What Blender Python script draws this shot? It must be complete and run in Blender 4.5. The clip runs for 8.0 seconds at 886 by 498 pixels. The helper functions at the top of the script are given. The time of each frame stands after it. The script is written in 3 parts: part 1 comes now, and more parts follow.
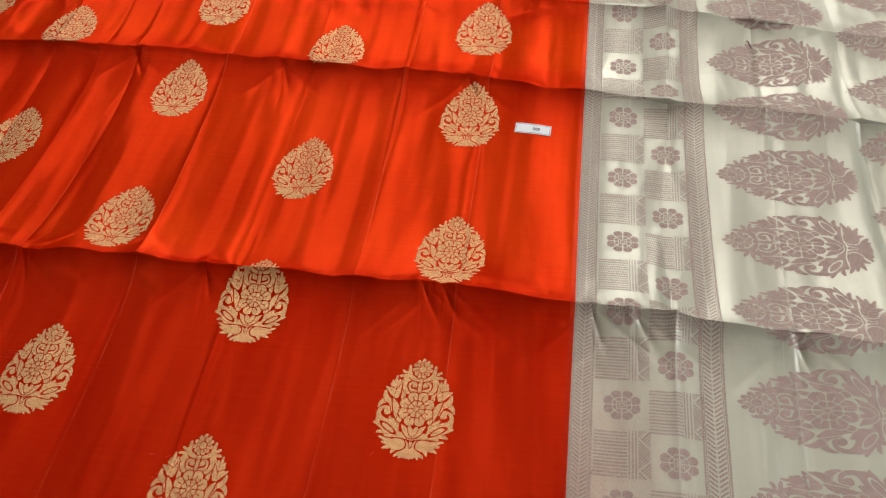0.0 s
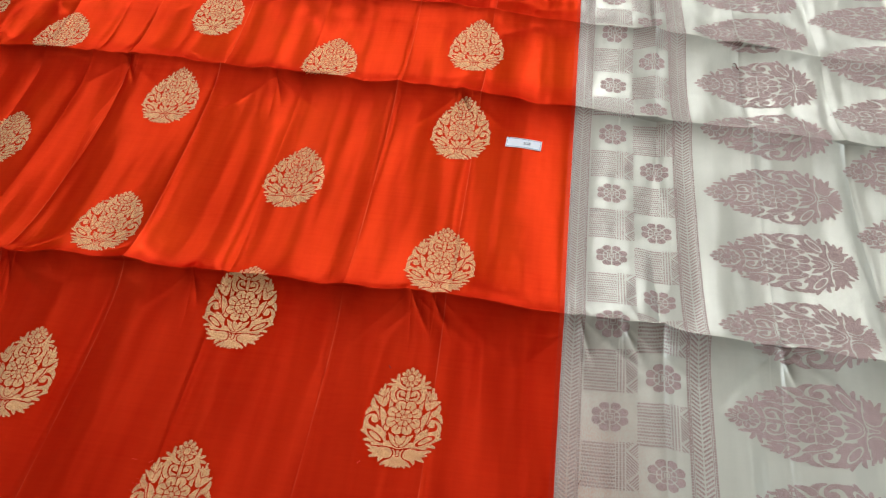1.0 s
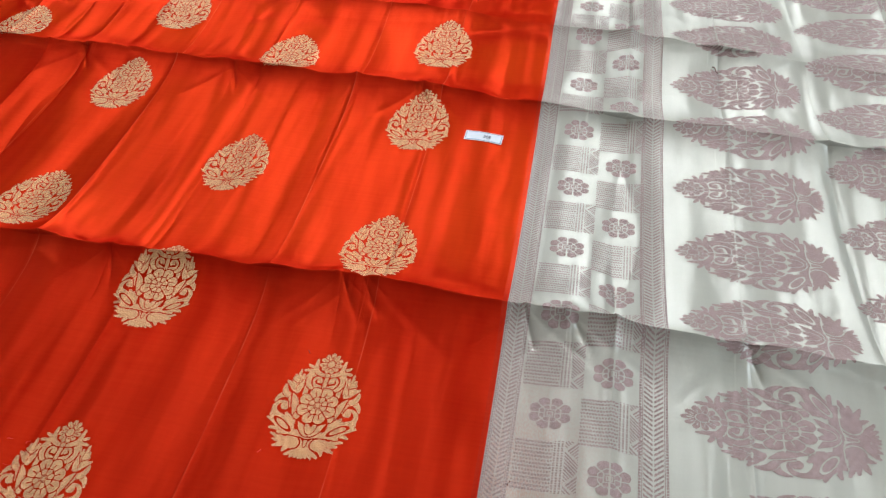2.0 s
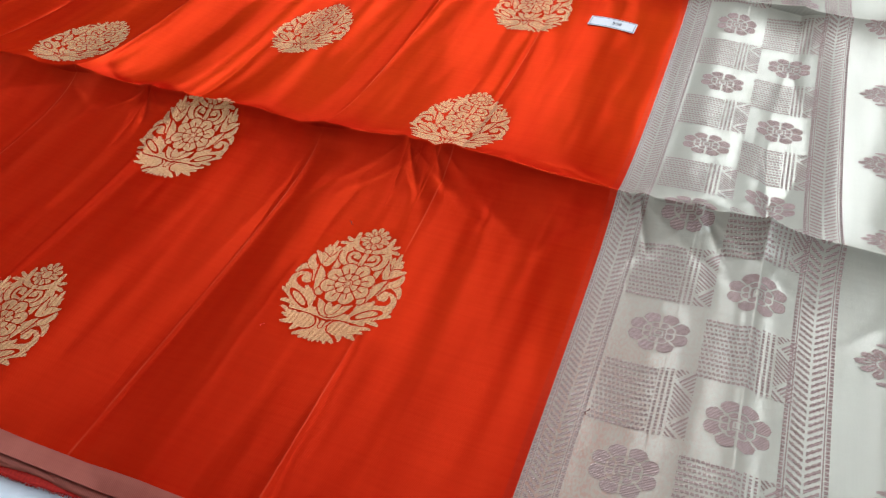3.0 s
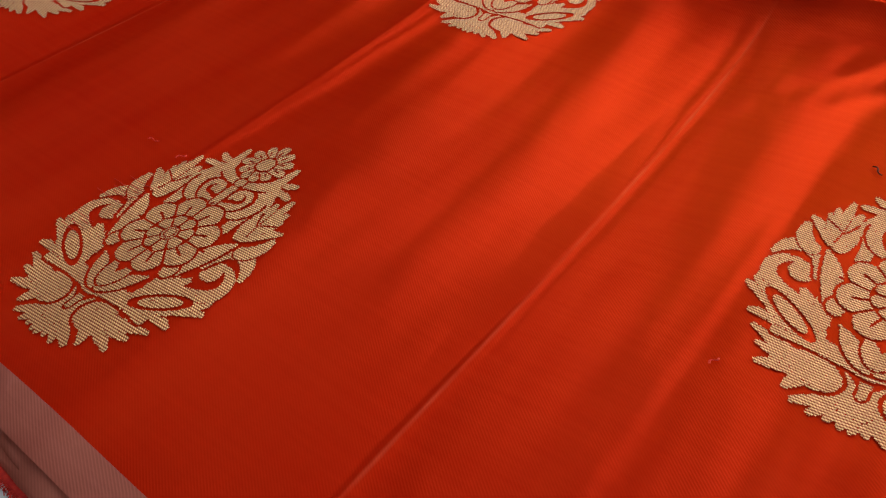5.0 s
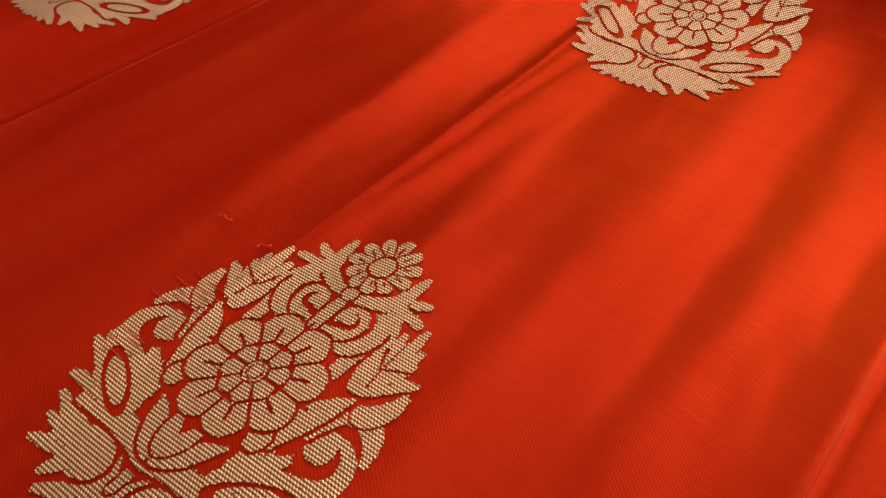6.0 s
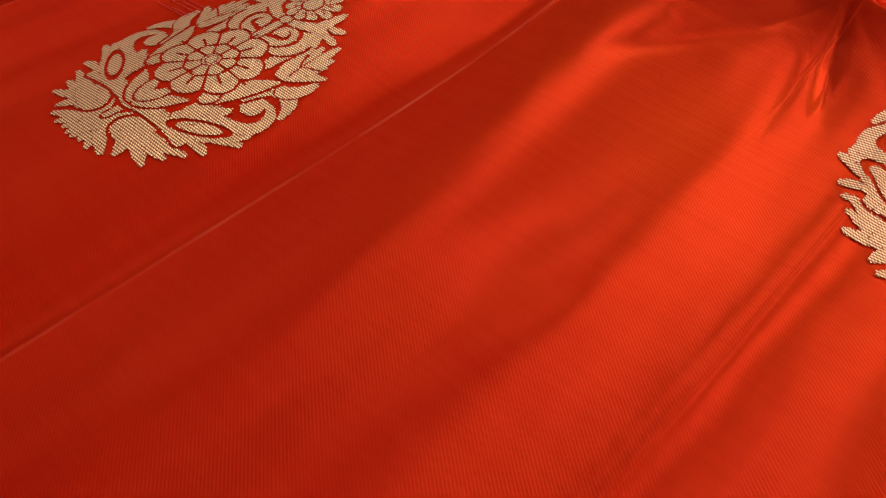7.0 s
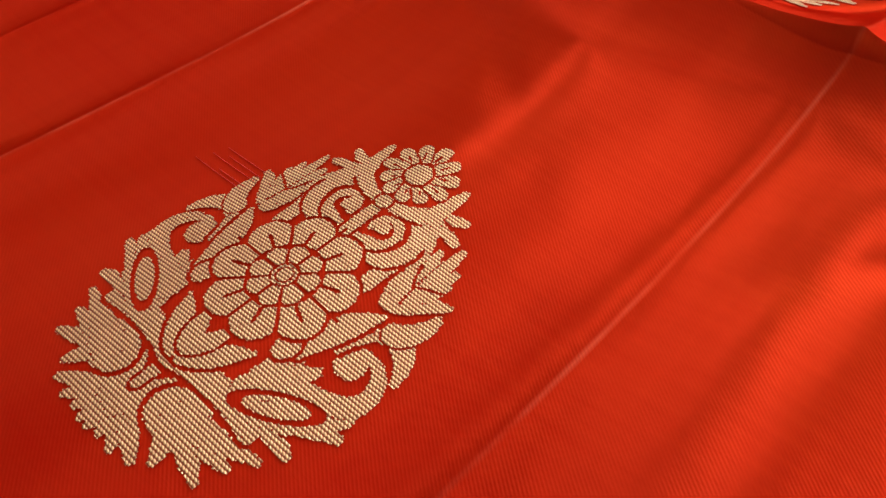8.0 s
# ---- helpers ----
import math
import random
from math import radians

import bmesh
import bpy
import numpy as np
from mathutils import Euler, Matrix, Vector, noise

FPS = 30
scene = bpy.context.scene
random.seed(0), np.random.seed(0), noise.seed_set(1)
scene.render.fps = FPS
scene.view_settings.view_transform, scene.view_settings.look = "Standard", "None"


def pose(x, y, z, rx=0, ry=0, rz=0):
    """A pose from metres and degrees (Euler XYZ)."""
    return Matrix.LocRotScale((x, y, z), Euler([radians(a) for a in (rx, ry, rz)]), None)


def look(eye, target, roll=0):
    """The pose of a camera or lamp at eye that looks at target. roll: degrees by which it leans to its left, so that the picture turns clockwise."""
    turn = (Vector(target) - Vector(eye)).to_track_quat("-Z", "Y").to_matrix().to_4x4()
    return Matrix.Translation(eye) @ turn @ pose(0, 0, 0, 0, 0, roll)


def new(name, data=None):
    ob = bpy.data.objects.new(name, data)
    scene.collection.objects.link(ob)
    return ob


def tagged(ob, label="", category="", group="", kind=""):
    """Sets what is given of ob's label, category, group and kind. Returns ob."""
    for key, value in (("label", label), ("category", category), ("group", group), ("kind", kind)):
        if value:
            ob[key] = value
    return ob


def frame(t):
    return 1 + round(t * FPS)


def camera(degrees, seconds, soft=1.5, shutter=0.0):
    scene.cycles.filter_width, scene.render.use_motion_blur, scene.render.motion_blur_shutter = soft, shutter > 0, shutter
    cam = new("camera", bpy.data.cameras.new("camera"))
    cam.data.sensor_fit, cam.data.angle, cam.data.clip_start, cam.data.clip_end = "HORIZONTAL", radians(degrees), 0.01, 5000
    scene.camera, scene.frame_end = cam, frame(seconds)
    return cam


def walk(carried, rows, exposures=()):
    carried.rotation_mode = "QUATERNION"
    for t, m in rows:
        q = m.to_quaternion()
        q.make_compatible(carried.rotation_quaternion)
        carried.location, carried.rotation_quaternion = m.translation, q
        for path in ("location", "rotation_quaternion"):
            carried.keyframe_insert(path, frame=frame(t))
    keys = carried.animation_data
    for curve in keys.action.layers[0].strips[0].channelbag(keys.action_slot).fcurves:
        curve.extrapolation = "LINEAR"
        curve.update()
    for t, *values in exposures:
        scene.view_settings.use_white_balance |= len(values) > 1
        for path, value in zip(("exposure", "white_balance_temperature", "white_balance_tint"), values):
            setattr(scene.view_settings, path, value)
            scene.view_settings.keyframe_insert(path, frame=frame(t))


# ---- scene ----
# one lens for the whole clip; the rows are seconds, eye, target, roll
cam = camera(59.6, 8.0, soft=1.25)
PATH = [
    (0, (0.129, -0.014, 0.59), (-0.149, 1.169, -0.998), -6.5),
    (0.5, (0.126, -0.019, 0.587), (-0.133, 1.18, -0.992), -4.8),
    (1, (0.123, -0.026, 0.583), (-0.115, 1.213, -0.969), -3.5),
    (1.2, (0.131, -0.027, 0.571), (-0.114, 1.231, -0.964), -3.5),
    (2.3, (0.207, -0.035, 0.434), (-0.145, 1.363, -0.953), -2.0),
    (2.5, (0.213, -0.026, 0.398), (-0.194, 1.369, -0.977), -2.0),
    (3, (0.201, 0.004, 0.309), (-0.397, 1.328, -1.065), -3.8),
    (3.5, (0.171, 0.034, 0.251), (-0.578, 1.29, -1.114), -4.9),
    (4, (0.112, 0.061, 0.188), (-0.741, 1.239, -1.185), -5.3),
    (4.5, (0.054, 0.074, 0.158), (-0.842, 1.206, -1.226), -4.8),
    (4.7, (0.041, 0.084, 0.153), (-0.889, 1.176, -1.241), -5.4),
    (5.8, (-0.038, 0.119, 0.128), (-0.964, 1.206, -1.274), -1.1),
    (6, (-0.053, 0.125, 0.125), (-0.994, 1.196, -1.278), -1.4),
    (6.5, (-0.092, 0.14, 0.12), (-1.037, 1.176, -1.306), -1.5),
    (7, (-0.142, 0.173, 0.122), (-1.107, 1.129, -1.346), -2.0),
    (7.5, (-0.19, 0.191, 0.117), (-1.148, 1.128, -1.367), -2.0),
    (8, (-0.228, 0.213, 0.116), (-1.165, 1.154, -1.38), -1.5),
]
EXPOSURES = [(0.0, 0.76, 7000, 10), (0.5, 0.78, 6700, 10), (1.0, 0.82, 6250, 10), (2.5, 0.90, 5950, 10), (3.5, 0.88, 6000, 10),
             (4.0, 0.87, 6200, 10), (4.5, 0.58, 6600, 10), (6.0, 0.76, 6600, 10), (7.0, 0.96, 6350, 10), (8.0, 1.10, 6200, 10)]   # the phone camera brightens and cools as it comes near
walk(cam, [(t, look(eye, target, roll)) for t, eye, target, roll in PATH], EXPOSURES)


# ---------------------------------------------------------------- light
world = bpy.data.worlds.new("daylight")
scene.world = world
world.use_nodes = True
wn = world.node_tree.nodes
sky = wn.new("ShaderNodeTexSky")
sky.sky_type, sky.sun_disc = "NISHITA", False
sky.sun_elevation, sky.sun_rotation = radians(48), radians(20)
wn["Background"].inputs[1].default_value = 0.12
world.node_tree.links.new(sky.outputs[0], wn["Background"].inputs[0])


def added_window_lamp(name, place, target, wide, high, power, colour):
    """An area lamp in the opening of an unseen, added window, for the sky's light."""
    lamp = bpy.data.lights.new(name, "AREA")
    lamp.shape, lamp.size, lamp.size_y, lamp.energy, lamp.color = "RECTANGLE", wide, high, power, colour
    ob = new(name, lamp)
    ob.matrix_world = look(place, target)
    return ob


ADDED_WINDOWS_N, ADDED_WINDOWS_W, WINDOW_WIDE, SILL, HEAD = (-1.55, -0.55, 0.45, 1.45), (0.55, 1.55), 0.50, 0.84, 1.96
# four unseen windows ahead, added so that the silk's sheen breaks into bands
for wx in ADDED_WINDOWS_N:
    added_window_lamp("added_window_light", (wx, 2.38, (SILL + HEAD) / 2), (wx, 0.6, 1.0), WINDOW_WIDE - 0.04, HEAD - SILL - 0.04, 7.4, (1.0, 0.97, 0.93))
# two weak unseen windows, added to lift the left side
for wy in ADDED_WINDOWS_W:
    added_window_lamp("added_window_light", (-2.38, wy, (SILL + HEAD) / 2), (-0.6, wy, 1.0), WINDOW_WIDE - 0.04, HEAD - SILL - 0.04, 1.0, (1.0, 0.95, 0.9))
# one unseen side window, added as fill across the creases
added_window_lamp("added_window_light", (2.38, 0.2, 1.4), (0.4, 0.3, 0.9), 1.56, 0.96, 17.0, (0.95, 0.98, 1.0))


# ---------------------------------------------------------------- where the cloth is folded
FOLDS = ((0.376, 0.0165), (0.660, 0.0150), (0.818, 0.0110))   # y of each raised fold line at u = 0, height
CREASES = ((-0.62, 0.002), (-0.50, -0.002), (-0.435, 0.0016), (-0.392, -0.0022), (-0.267, 0.0024), (-0.163, -0.0024),
           (-0.051, 0.0024), (0.047, -0.0028), (0.241, -0.0062), (0.335, 0.0024), (0.430, -0.0022), (0.53, 0.002), (0.63, -0.002))
# between the pressed creases the silk swells: slope of the cloth across its length, from knot to knot
SWELL = ((-0.80, 0.0), (-0.60, 0.03), (-0.55, -0.04), (-0.50, 0.03), (-0.45, 0.03), (-0.425, -0.05), (-0.396, -0.05), (-0.386, 0.05), (-0.320, 0.03), (-0.300, -0.035),
         (-0.270, -0.025), (-0.264, 0.045), (-0.206, 0.035), (-0.190, -0.055), (-0.166, -0.045), (-0.160, 0.010), (-0.112, 0.045), (-0.098, -0.055),
         (-0.055, -0.03), (-0.048, 0.035), (-0.006, 0.025), (0.004, -0.04), (0.017, -0.035), (0.026, 0.06), (0.044, 0.055), (0.053, -0.055),
         (0.10, -0.035), (0.14, 0.02), (0.20, 0.03), (0.225, -0.03), (0.262, 0.05), (0.31, -0.03), (0.36, 0.03), (0.41, -0.03), (0.50, 0.03), (0.60, -0.02), (0.80, 0.0))
FRONT_CREASES = ((0.086, 0.0020), (0.118, -0.0018), (-0.008, -0.0014), (0.300, -0.0018), (0.318, 0.0016), (0.462, -0.0016))   # in the front panel only


# ---------------------------------------------------------------- materials
def material(name):
    m = bpy.data.materials.new(name)
    m.use_nodes = True
    return m, m.node_tree.nodes, m.node_tree.links, m.node_tree.nodes["Principled BSDF"]


def math_node(n, l, op, a, b=None):
    k = n.new("ShaderNodeMath")
    k.operation = op
    for i, v in enumerate((a, b)):
        if v is None:
            continue
        if isinstance(v, (int, float)):
            k.inputs[i].default_value = v
        else:
            l.new(v, k.inputs[i])
    return k.outputs[0]


def noise_node(n, l, scale, detail=3.0, stretch=(1, 1, 1), turn=0.0):
    co = n.new("ShaderNodeTexCoord")
    mp = n.new("ShaderNodeMapping")
    mp.inputs["Scale"].default_value = stretch
    mp.inputs["Rotation"].default_value = (0, 0, turn)
    l.new(co.outputs["Object"], mp.inputs[0])
    t = n.new("ShaderNodeTexNoise")
    t.inputs["Scale"].default_value, t.inputs["Detail"].default_value = scale, detail
    l.new(mp.outputs[0], t.inputs[0])
    return t.outputs[0]


def threads(n, l, pitch, angle, warp=0.0):
    """Parallel threads: 0 in the gaps to 1 on the crowns; pitch in metres, angle of their normal from x."""
    co = n.new("ShaderNodeTexCoord")
    mp = n.new("ShaderNodeMapping")
    mp.inputs["Rotation"].default_value = (0, 0, radians(angle))
    l.new(co.outputs["Object"], mp.inputs[0])
    w = n.new("ShaderNodeTexWave")
    w.wave_type, w.bands_direction, w.wave_profile = "BANDS", "X", "SIN"
    w.inputs["Scale"].default_value = 0.31416 / pitch
    w.inputs["Distortion"].default_value = warp
    w.inputs["Detail"].default_value = 1.0
    w.inputs["Detail Scale"].default_value = 0.4
    l.new(mp.outputs[0], w.inputs[0])
    return w.outputs[1]


def ramp(n, l, fac, stops):
    r = n.new("ShaderNodeValToRGB")
    while len(r.color_ramp.elements) < len(stops):
        r.color_ramp.elements.new(0.5)
    for e, (p, c) in zip(r.color_ramp.elements, stops):
        e.position, e.color = p, (*c, 1)
    l.new(fac, r.inputs[0])
    return r.outputs[0]


def mix_colour(n, l, fac, a, b, kind="MIX"):
    k = n.new("ShaderNodeMix")
    k.data_type, k.blend_type = "RGBA", kind
    for i, v in ((0, fac), (6, a), (7, b)):
        if isinstance(v, (int, float)):
            k.inputs[i].default_value = v
        elif isinstance(v, tuple):
            k.inputs[i].default_value = (*v, 1)
        else:
            l.new(v, k.inputs[i])
    return k.outputs[2]


def bump(n, l, height, strength, distance, onto=None):
    b = n.new("ShaderNodeBump")
    b.inputs["Strength"].default_value, b.inputs["Distance"].default_value = strength, distance
    l.new(height, b.inputs["Height"])
    if onto:
        l.new(onto, b.inputs["Normal"])
    return b.outputs[0]


def lit_worn_creases(n, l):
    """Thin pale lines, rubbed thread and painted ridge highlight, along the sharp creases: 0 off them, up to 1 on them.
    """
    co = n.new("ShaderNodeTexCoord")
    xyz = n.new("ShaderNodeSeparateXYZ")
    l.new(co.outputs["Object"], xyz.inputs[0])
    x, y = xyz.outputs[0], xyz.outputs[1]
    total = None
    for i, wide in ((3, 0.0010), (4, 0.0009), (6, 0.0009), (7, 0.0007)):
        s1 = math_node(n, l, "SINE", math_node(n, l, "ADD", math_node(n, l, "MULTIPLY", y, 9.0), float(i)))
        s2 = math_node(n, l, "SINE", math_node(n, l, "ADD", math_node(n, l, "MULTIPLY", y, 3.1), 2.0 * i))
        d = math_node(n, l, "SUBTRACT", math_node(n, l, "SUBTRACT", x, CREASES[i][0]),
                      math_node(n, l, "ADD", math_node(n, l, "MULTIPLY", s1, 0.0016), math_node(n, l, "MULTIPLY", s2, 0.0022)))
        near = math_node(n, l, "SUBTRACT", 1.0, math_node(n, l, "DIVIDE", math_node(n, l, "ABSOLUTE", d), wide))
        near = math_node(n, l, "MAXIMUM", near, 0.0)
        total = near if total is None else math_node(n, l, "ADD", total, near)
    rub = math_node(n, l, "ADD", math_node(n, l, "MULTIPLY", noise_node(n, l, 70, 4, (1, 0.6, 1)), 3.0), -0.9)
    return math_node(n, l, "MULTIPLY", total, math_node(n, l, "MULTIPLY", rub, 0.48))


def sheen_stipple(n, l):
    """Salmon stipple that paints the copper threads' sheen into the colour, near the seam and the front edge."""
    co = n.new("ShaderNodeTexCoord")
    xyz = n.new("ShaderNodeSeparateXYZ")
    l.new(co.outputs["Object"], xyz.inputs[0])
    parts = []
    for axis, lo, hi in ((0, 0.155, 0.275), (1, 0.20, 0.40)):
        k = n.new("ShaderNodeMapRange")
        k.interpolation_type = "SMOOTHSTEP"
        for j, v in zip((1, 2, 3, 4), (lo, hi, 1.0, 0.0)):
            k.inputs[j].default_value = v
        l.new(xyz.outputs[axis], k.inputs[0])
        parts.append(k.outputs[0])
    dots = ramp(n, l, noise_node(n, l, 900, 2, (1, 0.5, 1)), [(0.40, (0.4, 0.4, 0.4)), (0.62, (1, 1, 1))])
    return math_node(n, l, "MULTIPLY", math_node(n, l, "MULTIPLY", parts[0], parts[1]), math_node(n, l, "MULTIPLY", dots, 0.75))


def silk(name, body_colours, gloss_colour, share, rough, pitch, angle, weave, aniso=0.4, worn_lit=None, salmon_sheen=None, weft=None):
    """Satin: a coloured body under a coloured, stretched sheen, with fine twill lines."""
    m, n, l, p = material(name)
    streak = noise_node(n, l, 60, 4, (1, 0.06, 1))
    cloud = noise_node(n, l, 9, 3, (1, 0.5, 1))
    mixed = math_node(n, l, "ADD", math_node(n, l, "MULTIPLY", streak, 0.45), math_node(n, l, "MULTIPLY", cloud, 0.55))
    base = ramp(n, l, mixed, [(0.35, body_colours[0]), (0.68, body_colours[1])])
    line = threads(n, l, pitch, angle, 0.15)
    dark = math_node(n, l, "ADD", math_node(n, l, "MULTIPLY", line, weave), 1.0 - weave)
    base = mix_colour(n, l, 1.0, base, dark, "MULTIPLY")
    # rubbed thread and the ridges' highlight, both mixed into the colour
    if worn_lit:
        base = mix_colour(n, l, lit_worn_creases(n, l), base, worn_lit)
    # salmon sheen by the seam, painted into the silver's colour
    if salmon_sheen:
        base = mix_colour(n, l, sheen_stipple(n, l), base, salmon_sheen)
    fine = noise_node(n, l, 500, 2, (1, 0.25, 1))
    slub = noise_node(n, l, 420, 3, (0.03, 1, 1))
    mottle = noise_node(n, l, 38, 2, (1, 0.45, 1), 0.35)
    b0 = bump(n, l, mottle, 0.30, 0.004)
    b1 = bump(n, l, line, 0.09, pitch * 0.3, b0)
    b3 = bump(n, l, slub, 0.10, 0.0005, bump(n, l, fine, 0.10, 0.0004, b1))
    l.new(base, p.inputs["Base Color"])
    l.new(b3, p.inputs["Normal"])
    p.inputs["Roughness"].default_value = 0.62
    p.inputs["Specular IOR Level"].default_value = 0.0
    g = n.new("ShaderNodeBsdfAnisotropic")
    g.inputs["Color"].default_value = (*gloss_colour, 1)
    g.inputs["Roughness"].default_value = rough
    g.inputs["Anisotropy"].default_value = aniso
    tan = n.new("ShaderNodeTangent")
    tan.direction_type, tan.axis = "RADIAL", "X"
    l.new(tan.outputs[0], g.inputs["Tangent"])
    l.new(b3, g.inputs["Normal"])
    sheen = g.outputs[0]
    if weft:                      # shot silk: the crossing threads shine in their own colour
        g2 = n.new("ShaderNodeBsdfAnisotropic")
        g2.inputs["Color"].default_value = (*weft, 1)
        g2.inputs["Roughness"].default_value, g2.inputs["Anisotropy"].default_value = rough + 0.02, -0.5
        tan2 = n.new("ShaderNodeTangent")
        tan2.direction_type, tan2.axis = "RADIAL", "Y"
        l.new(tan2.outputs[0], g2.inputs["Tangent"])
        l.new(b3, g2.inputs["Normal"])
        both = n.new("ShaderNodeMixShader")
        both.inputs[0].default_value = 0.14
        l.new(sheen, both.inputs[1])
        l.new(g2.outputs[0], both.inputs[2])
        sheen = both.outputs[0]
    k = n.new("ShaderNodeMixShader")
    patchy = math_node(n, l, "MULTIPLY", math_node(n, l, "SUBTRACT", mixed, 0.5), 0.75)
    weft_lines = math_node(n, l, "MULTIPLY", math_node(n, l, "SUBTRACT", slub, 0.5), 0.16)
    l.new(math_node(n, l, "ADD", math_node(n, l, "ADD", patchy, weft_lines), share), k.inputs[0])
    l.new(p.outputs[0], k.inputs[1])
    l.new(sheen, k.inputs[2])
    l.new(k.outputs[0], n["Material Output"].inputs[0])
    return m


def zari(name, light, deep, metal, rough, pitch, contrast):
    """Metallic brocade weft: short floats in a twill order, a little uneven."""
    m, n, l, p = material(name)
    row = threads(n, l, pitch, 86, 0.25)
    diag = threads(n, l, pitch * 0.8, -38, 0.5)
    both = math_node(n, l, "MULTIPLY", math_node(n, l, "ADD", math_node(n, l, "MULTIPLY", row, 0.80), 0.20),
                     math_node(n, l, "ADD", math_node(n, l, "MULTIPLY", diag, 0.6), 0.4))
    spot = noise_node(n, l, 900, 2, (0.6, 1, 1))
    tone = math_node(n, l, "ADD", math_node(n, l, "MULTIPLY", both, contrast),
                     math_node(n, l, "MULTIPLY", spot, 1.1 - contrast))
    col = ramp(n, l, tone, [(0.26, deep), (0.60, light)])
    wear = noise_node(n, l, 40, 3)
    col = mix_colour(n, l, math_node(n, l, "MULTIPLY", wear, 0.12), col, deep)
    l.new(col, p.inputs["Base Color"])
    l.new(bump(n, l, both, 0.6, pitch * 0.35), p.inputs["Normal"])
    p.inputs["Metallic"].default_value = metal
    p.inputs["Roughness"].default_value = rough
    return m


def plain(name, a, b, rough, scale, bumpy=0.0, stretch=(1, 1, 1)):
    m, n, l, p = material(name)
    t = noise_node(n, l, scale, 5, stretch)
    l.new(ramp(n, l, t, [(0.3, a), (0.7, b)]), p.inputs["Base Color"])
    p.inputs["Roughness"].default_value = rough
    if bumpy:
        l.new(bump(n, l, t, 0.4, bumpy), p.inputs["Normal"])
    return m


RED_SILK = silk("red_orange_satin_silk", ((0.36, 0.0020, 0.0005), (0.46, 0.0050, 0.0011)), (0.78, 0.047, 0.014), 0.37, 0.37, 0.00066, -53, 0.05, aniso=-0.55, worn_lit=(0.78, 0.17, 0.08), weft=(0.80, 0.14, 0.005))
EDGE_SILK = silk("bright_red_edge_silk", ((0.42, 0.008, 0.003), (0.52, 0.018, 0.007)), (0.80, 0.10, 0.035), 0.22, 0.45, 0.0006, -45, 0.3)
MINT_SILK = silk("silver_mint_silk", ((0.42, 0.43, 0.355), (0.55, 0.56, 0.47)), (0.56, 0.57, 0.51), 0.38, 0.36, 0.0005, 90, 0.12, aniso=-0.45, salmon_sheen=(0.50, 0.15, 0.095))
COPPER_BAND = silk("copper_mauve_selvedge", ((0.36, 0.088, 0.066), (0.46, 0.125, 0.095)), (0.72, 0.28, 0.22), 0.42, 0.40, 0.0007, -60, 0.35)
GOLD = zari("gold_zari_thread", (1.0, 0.62, 0.29), (0.30, 0.045, 0.011), 0.50, 0.33, 0.00076, 1.0)
MAUVE = zari("copper_mauve_thread", (0.47, 0.362, 0.335), (0.21, 0.135, 0.124), 0.32, 0.40, 0.0008, 0.72)
PAPER = plain("white_paper", (0.74, 0.80, 0.86), (0.82, 0.86, 0.9), 0.55, 300, 0.00005)
INK = plain("dark_blue_ink", (0.02, 0.03, 0.07), (0.05, 0.06, 0.12), 0.5, 800)
SHEET = plain("white_cotton_sheet", (0.77, 0.87, 0.97), (0.81, 0.90, 0.99), 0.9, 260, 0.0004)
# unseen walls kept dark to deepen the silk's contrast, unseen ceiling bright for bounce
WALL = plain("brown_wall_paint", (0.22, 0.18, 0.145), (0.27, 0.225, 0.18), 0.9, 6, 0.001)
CEILING = plain("white_ceiling_paint", (0.72, 0.70, 0.66), (0.78, 0.76, 0.72), 0.9, 5, 0.001)
FLOOR = plain("grey_stone_floor", (0.30, 0.28, 0.26), (0.40, 0.38, 0.35), 0.5, 7, 0.0005)
FRAME = plain("white_window_paint", (0.72, 0.72, 0.70), (0.80, 0.80, 0.78), 0.5, 20)
BRIGHT = plain("bright_red_thread", (0.85, 0.05, 0.04), (0.95, 0.10, 0.06), 0.7, 900)
FUZZ = plain("red_thread", (0.42, 0.006, 0.006), (0.62, 0.03, 0.015), 0.8, 900)
SPECK = plain("dark_thread", (0.10, 0.012, 0.012), (0.18, 0.03, 0.02), 0.8, 900)
LINT = plain("white_lint", (0.7, 0.62, 0.58), (0.8, 0.72, 0.68), 0.9, 900)

# ---------------------------------------------------------------- shape of the cloth
PUCKERS = ((-0.195, 0.378), (0.014, 0.376), (-0.385, 0.378), (-0.392, 0.686), (-0.198, 0.672), (0.022, 0.657), (0.166, 0.366), (0.203, 0.364), (0.335, 0.357), (0.032, 0.377))
LEAN_X = 0.0                     # the border leans this much to +x for each metre away
TABLE_Z = -0.0075
EDGE_Y = 0.1165                   # where the red ground ends and the selvedge begins

rng = np.random.default_rng(4)
WAVES = [(rng.uniform(0, 6.28), rng.uniform(35, 130), rng.uniform(-9, 9), rng.uniform(0.4, 1.0)) for _ in range(9)]


SWELL_U = np.linspace(-0.82, 0.82, 1641)
SLOPE = np.convolve(np.interp(SWELL_U, [k[0] for k in SWELL], [k[1] for k in SWELL]), np.hanning(9) / np.hanning(9).sum(), "same")
SWELL_Z = np.cumsum(SLOPE - SLOPE.mean()) * 0.001
SWELL_Z = SWELL_Z - np.convolve(np.pad(SWELL_Z, 150, "edge"), np.ones(301) / 301, "valid")


STREAKS = [(rng.uniform(0, 6.28), rng.uniform(170, 420), rng.uniform(-14, 14), rng.uniform(0.5, 1.0)) for _ in range(6)]


